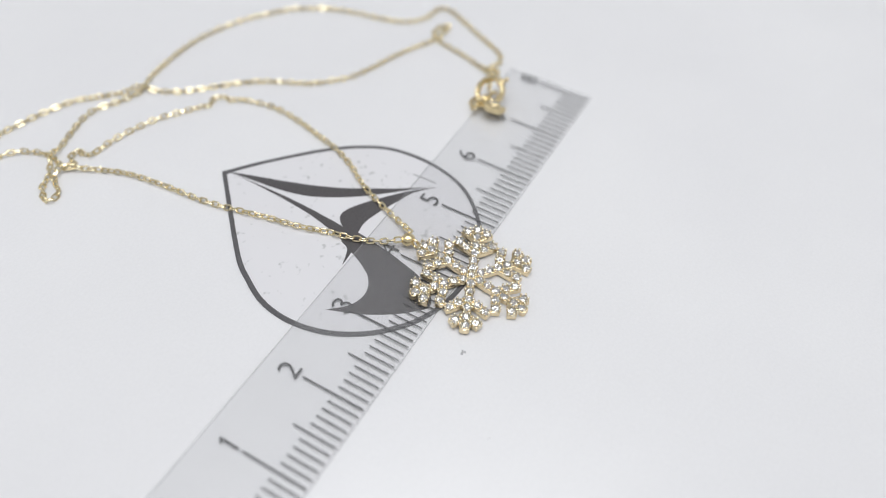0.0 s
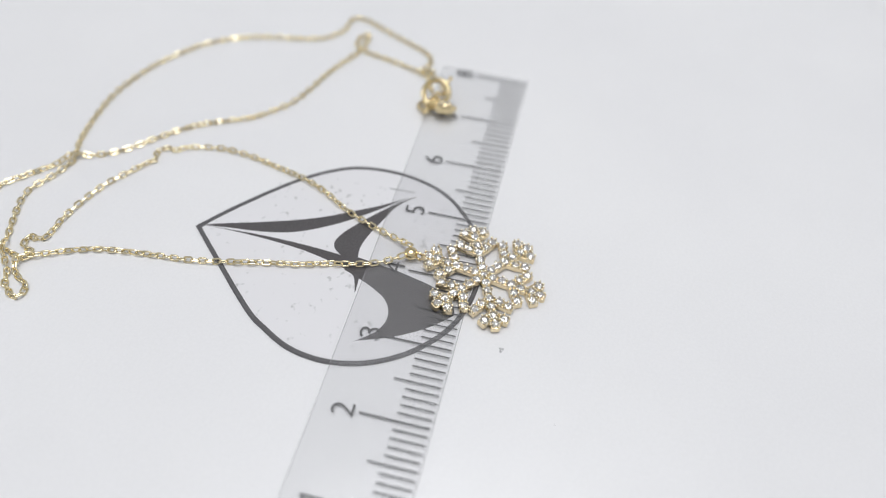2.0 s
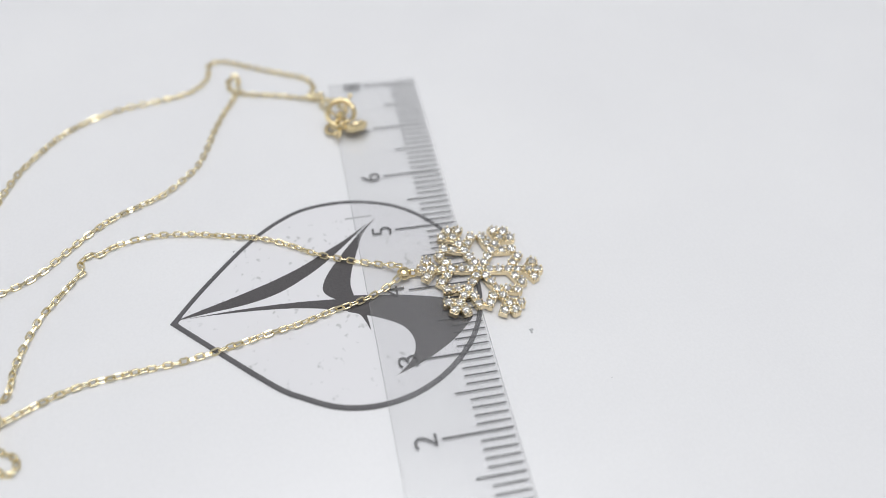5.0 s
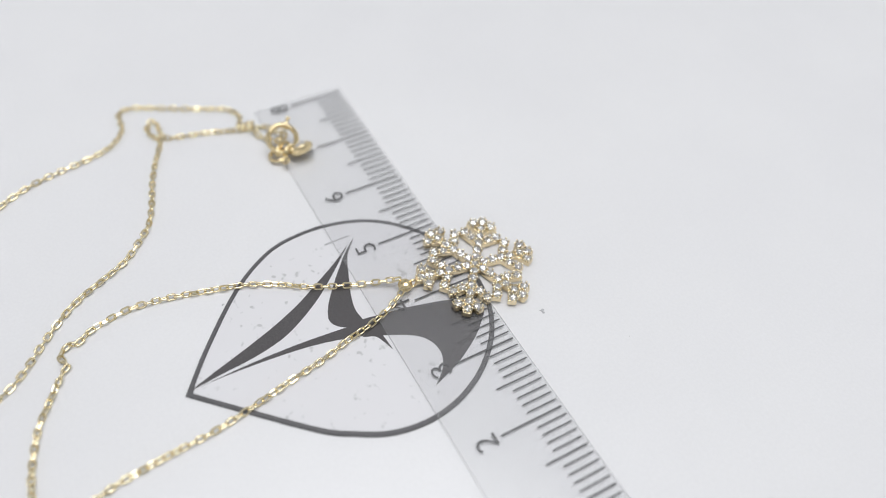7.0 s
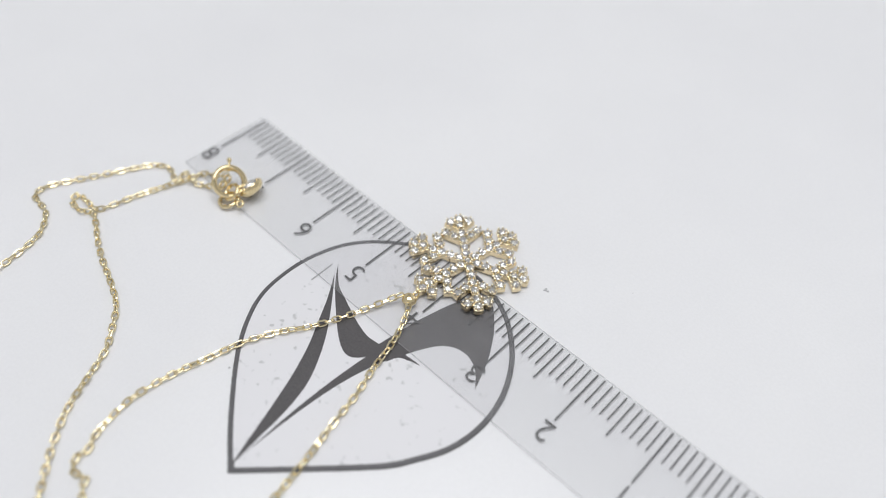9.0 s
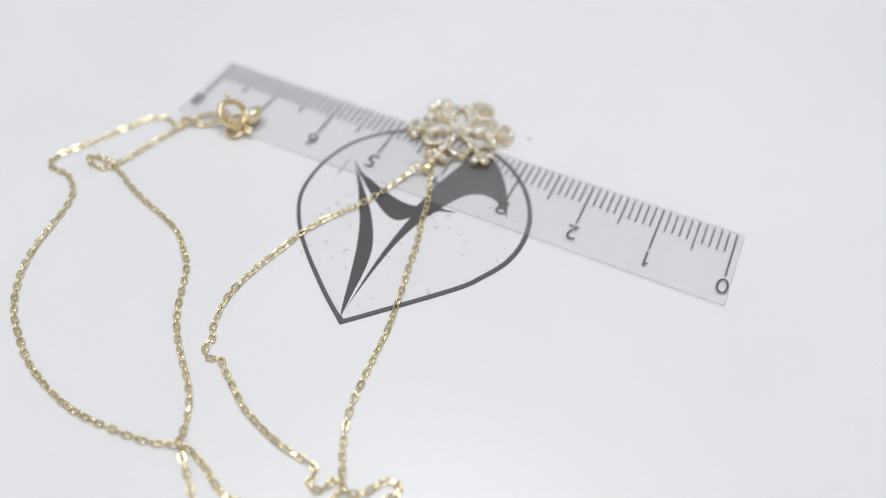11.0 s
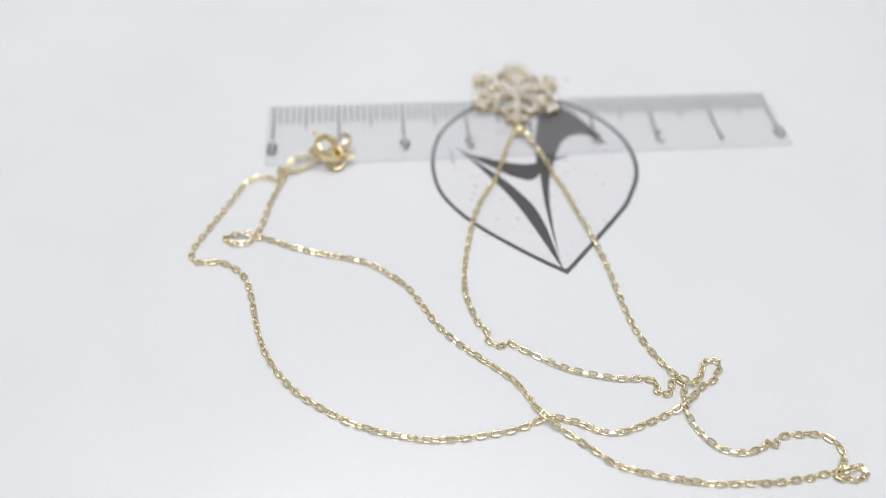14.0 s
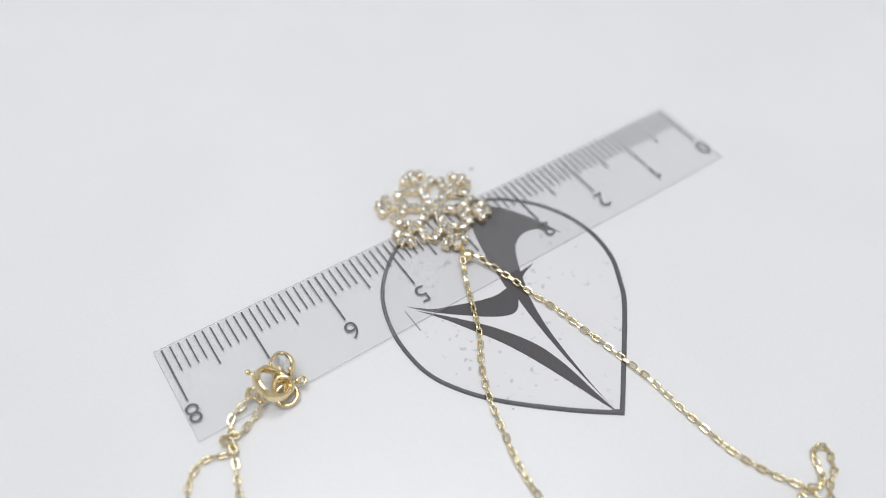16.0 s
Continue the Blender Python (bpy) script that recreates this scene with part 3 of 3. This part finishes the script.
round_link, cut_link = link_mesh(True), link_mesh(False)
spare_bm = bmesh.new()
for path, odd in ((FIRST, 0), (SECOND, 1)):
    at = spline(path, PITCH)
    for i in range(len(at) - 1):
        a, b = at[i], at[i + 1]
        d = (b - a).normalized()
        q = d.to_track_quat("X", "Z")
        roll = math.radians(18 + (92 if (i + odd) % 2 else 0)) + 0.45 * math.sin(i * 0.23 + odd) + rng.uniform(-0.22, 0.22)
        m = Matrix.LocRotScale((a + b) / 2, q, None) @ Matrix.Rotation(roll, 4, "X") @ Matrix.Rotation(rng.uniform(-0.08, 0.08), 4, "Z")
        link = cut_link if rng.random() < 0.45 else round_link
        far = odd == 1 and i > 0.52 * len(at)
        if far:
            bm_one = bmesh.new()
            bm_one.from_mesh(link)
            bm_one.transform(m)
            tmp = bpy.data.meshes.new("tmp")
            bm_one.to_mesh(tmp)
            bm_one.free()
            spare_bm.from_mesh(tmp)
            bpy.data.meshes.remove(tmp)
        else:
            ob = part("link", link, None, necklace)
            ob.matrix_local = m
tagged(part("chain_run", spare_bm, LINK_GOLD, necklace, "further run of pale gold cable chain"), kind="stuff")

# clasp group: bolt ring, stone-set tag and jump rings
def facing(at, normal, spin=0.0):
    q = Vector(normal).normalized().to_track_quat("Z", "Y")
    return Matrix.LocRotScale(Vector(at) * MM, q, None) @ Matrix.Rotation(radians(spin), 4, "Z")


RING_AT, RING_WAY = Vector((71.5, 12.1, 2.5)), Vector((-0.62, 0.12, 0.77)).normalized()
RING_POSE = facing(RING_AT, RING_WAY, 20)
band_bm = tube([p * MM for p in ring_path(1.93, 56)], 0.37 * MM, 16)
for v in band_bm.verts:
    v.co.z *= 1.75
bolt = part("bolt_ring", band_bm, CLASP_GOLD, necklace, "polished gold bolt ring clasp", True)
bolt.matrix_local = RING_POSE
POSES = {bolt: RING_POSE}


def on_ring(name, bm, world_pose, parent, label=""):
    ob = part(name, bm, CLASP_GOLD, parent, label, True)
    ob.matrix_local = POSES[parent].inverted() @ world_pose
    return ob


# thumb knob that stands out of the ring
out_way = Vector((1.80, -1.65, 1.58)).normalized()
knob_bm = tube([Vector((0, 0, 1.75 * MM)), Vector((0, 0, 2.3 * MM)), Vector((0, 0, 2.75 * MM))], 0.17 * MM, 10, False, None, Vector((1, 0, 0)))
ball(knob_bm, (0, 0, 2.95 * MM), 0.33 * MM, 3)
on_ring("knob", knob_bm, facing(RING_AT, out_way), bolt, "small round thumb knob")
lug = turned([(0.36, -0.62), (0.45, -0.52), (0.45, 0.52), (0.36, 0.62)], 18)
bmesh.ops.scale(lug, vec=(MM, MM, MM), verts=lug.verts)
on_ring("collar", lug, facing(RING_AT + 1.88 * out_way, out_way.cross(RING_WAY)), bolt)
eye_bm = tube([p * MM for p in ring_path(0.62, 22)], 0.19 * MM, 10)
on_ring("eyelet", eye_bm, facing((73.0, 12.3, 1.15), (0.3, 0.5, 0.75)), bolt, "small closed eyelet")

# stone-set cup
cup = turned([(0.50, -0.62), (1.15, -0.50), (1.58, -0.12), (1.72, 0.22), (1.74, 0.52), (1.66, 0.62), (1.50, 0.57), (1.40, 0.30), (0.9, -0.1)], 36)
bmesh.ops.scale(cup, vec=(MM, MM, MM), verts=cup.verts)
TAG_POSE = facing((69.25, 10.25, 1.50), (0.72, 0.12, 0.68))
tag = part("stone_tag", cup, CLASP_GOLD, necklace, "round gold cup set with one clear stone", True)
tag.matrix_local = TAG_POSE
POSES[tag] = TAG_POSE
gem = part("stone", stone_mesh(GEM, 9, 0.06), None, tag, "large clear faceted stone")
gem.location, gem.scale = (0, 0, 0.50 * MM), (1.46 * MM,) * 3
for k in range(4):
    claw = ball(bmesh.new(), (0, 0, 0), 0.24 * MM, 2)
    ob = on_ring("claw", claw, TAG_POSE @ pose(1.50 * math.cos(0.5 + k * math.pi / 2) * MM, 1.50 * math.sin(0.5 + k * math.pi / 2) * MM, 0.64 * MM), tag, "rounded gold claw")
on_ring("loop", tube([p * MM for p in ring_path(0.60, 20)], 0.20 * MM, 10), facing((70.45, 11.35, 1.75), (0.7, 0.2, 0.6)), tag)

for at, normal, radius, wire in (((70.55, 13.3, 0.72), (0.10, 0.15, 0.97), 1.22, 0.25), ((70.55, 12.6, 1.65), (0.25, 0.55, 0.8), 1.08, 0.25), ((73.5, 11.3, 1.0), (0.2, 0.6, 0.7), 0.60, 0.16)):
    jump = part("jump_ring", tube([p * MM for p in ring_path(radius, 34)], wire * MM, 12), CLASP_GOLD, necklace, "plain round gold jump ring", True)
    jump.matrix_local = facing(at, normal)
tail_bm = tube([p * MM for p in ring_path(0.40, 18)], 0.17 * MM, 8)
ball(tail_bm, Vector((-0.55, 0.05, 0.0)) * MM, 0.36 * MM, 2)
tube([Vector((-0.5, 0.05, 0)) * MM, Vector((-0.95, 0.0, -0.1)) * MM, Vector((-1.4, -0.1, -0.2)) * MM], 0.22 * MM, 8, False, tail_bm)
on_ring("tail_loop", tail_bm, pose(68.35 * MM, 12.95 * MM, 1.35 * MM, 20, 15, 165), tag)


# ---- grit on the card ----
def grit(x, y, size, seed):
    r = random.Random(seed)
    bm = bmesh.new()
    for _ in range(5):
        made = bmesh.ops.create_icosphere(bm, subdivisions=1, radius=size * MM * r.uniform(0.3, 0.6))
        bmesh.ops.translate(bm, verts=made["verts"], vec=(r.uniform(-0.7, 0.7) * size * MM, r.uniform(-0.7, 0.7) * size * MM, 0))
    for v in bm.verts:
        v.co += Vector((r.uniform(-1, 1), r.uniform(-1, 1), 0)) * size * 0.12 * MM
        v.co.z = max(v.co.z * 0.35, 0)
    ob = new("dust_speck", mesh_of(bm, GRIT, "dust_speck"))
    ob.location = (x * MM, y * MM, 0)
    tagged(ob, "tiny grey speck of dust on the white card", "dust speck", "specks on the card")


grit(31.8, -5.35, 0.36, 1)
grit(50.0, 28.33, 0.15, 2)
grit(24.0, -12.7, 0.07, 3)
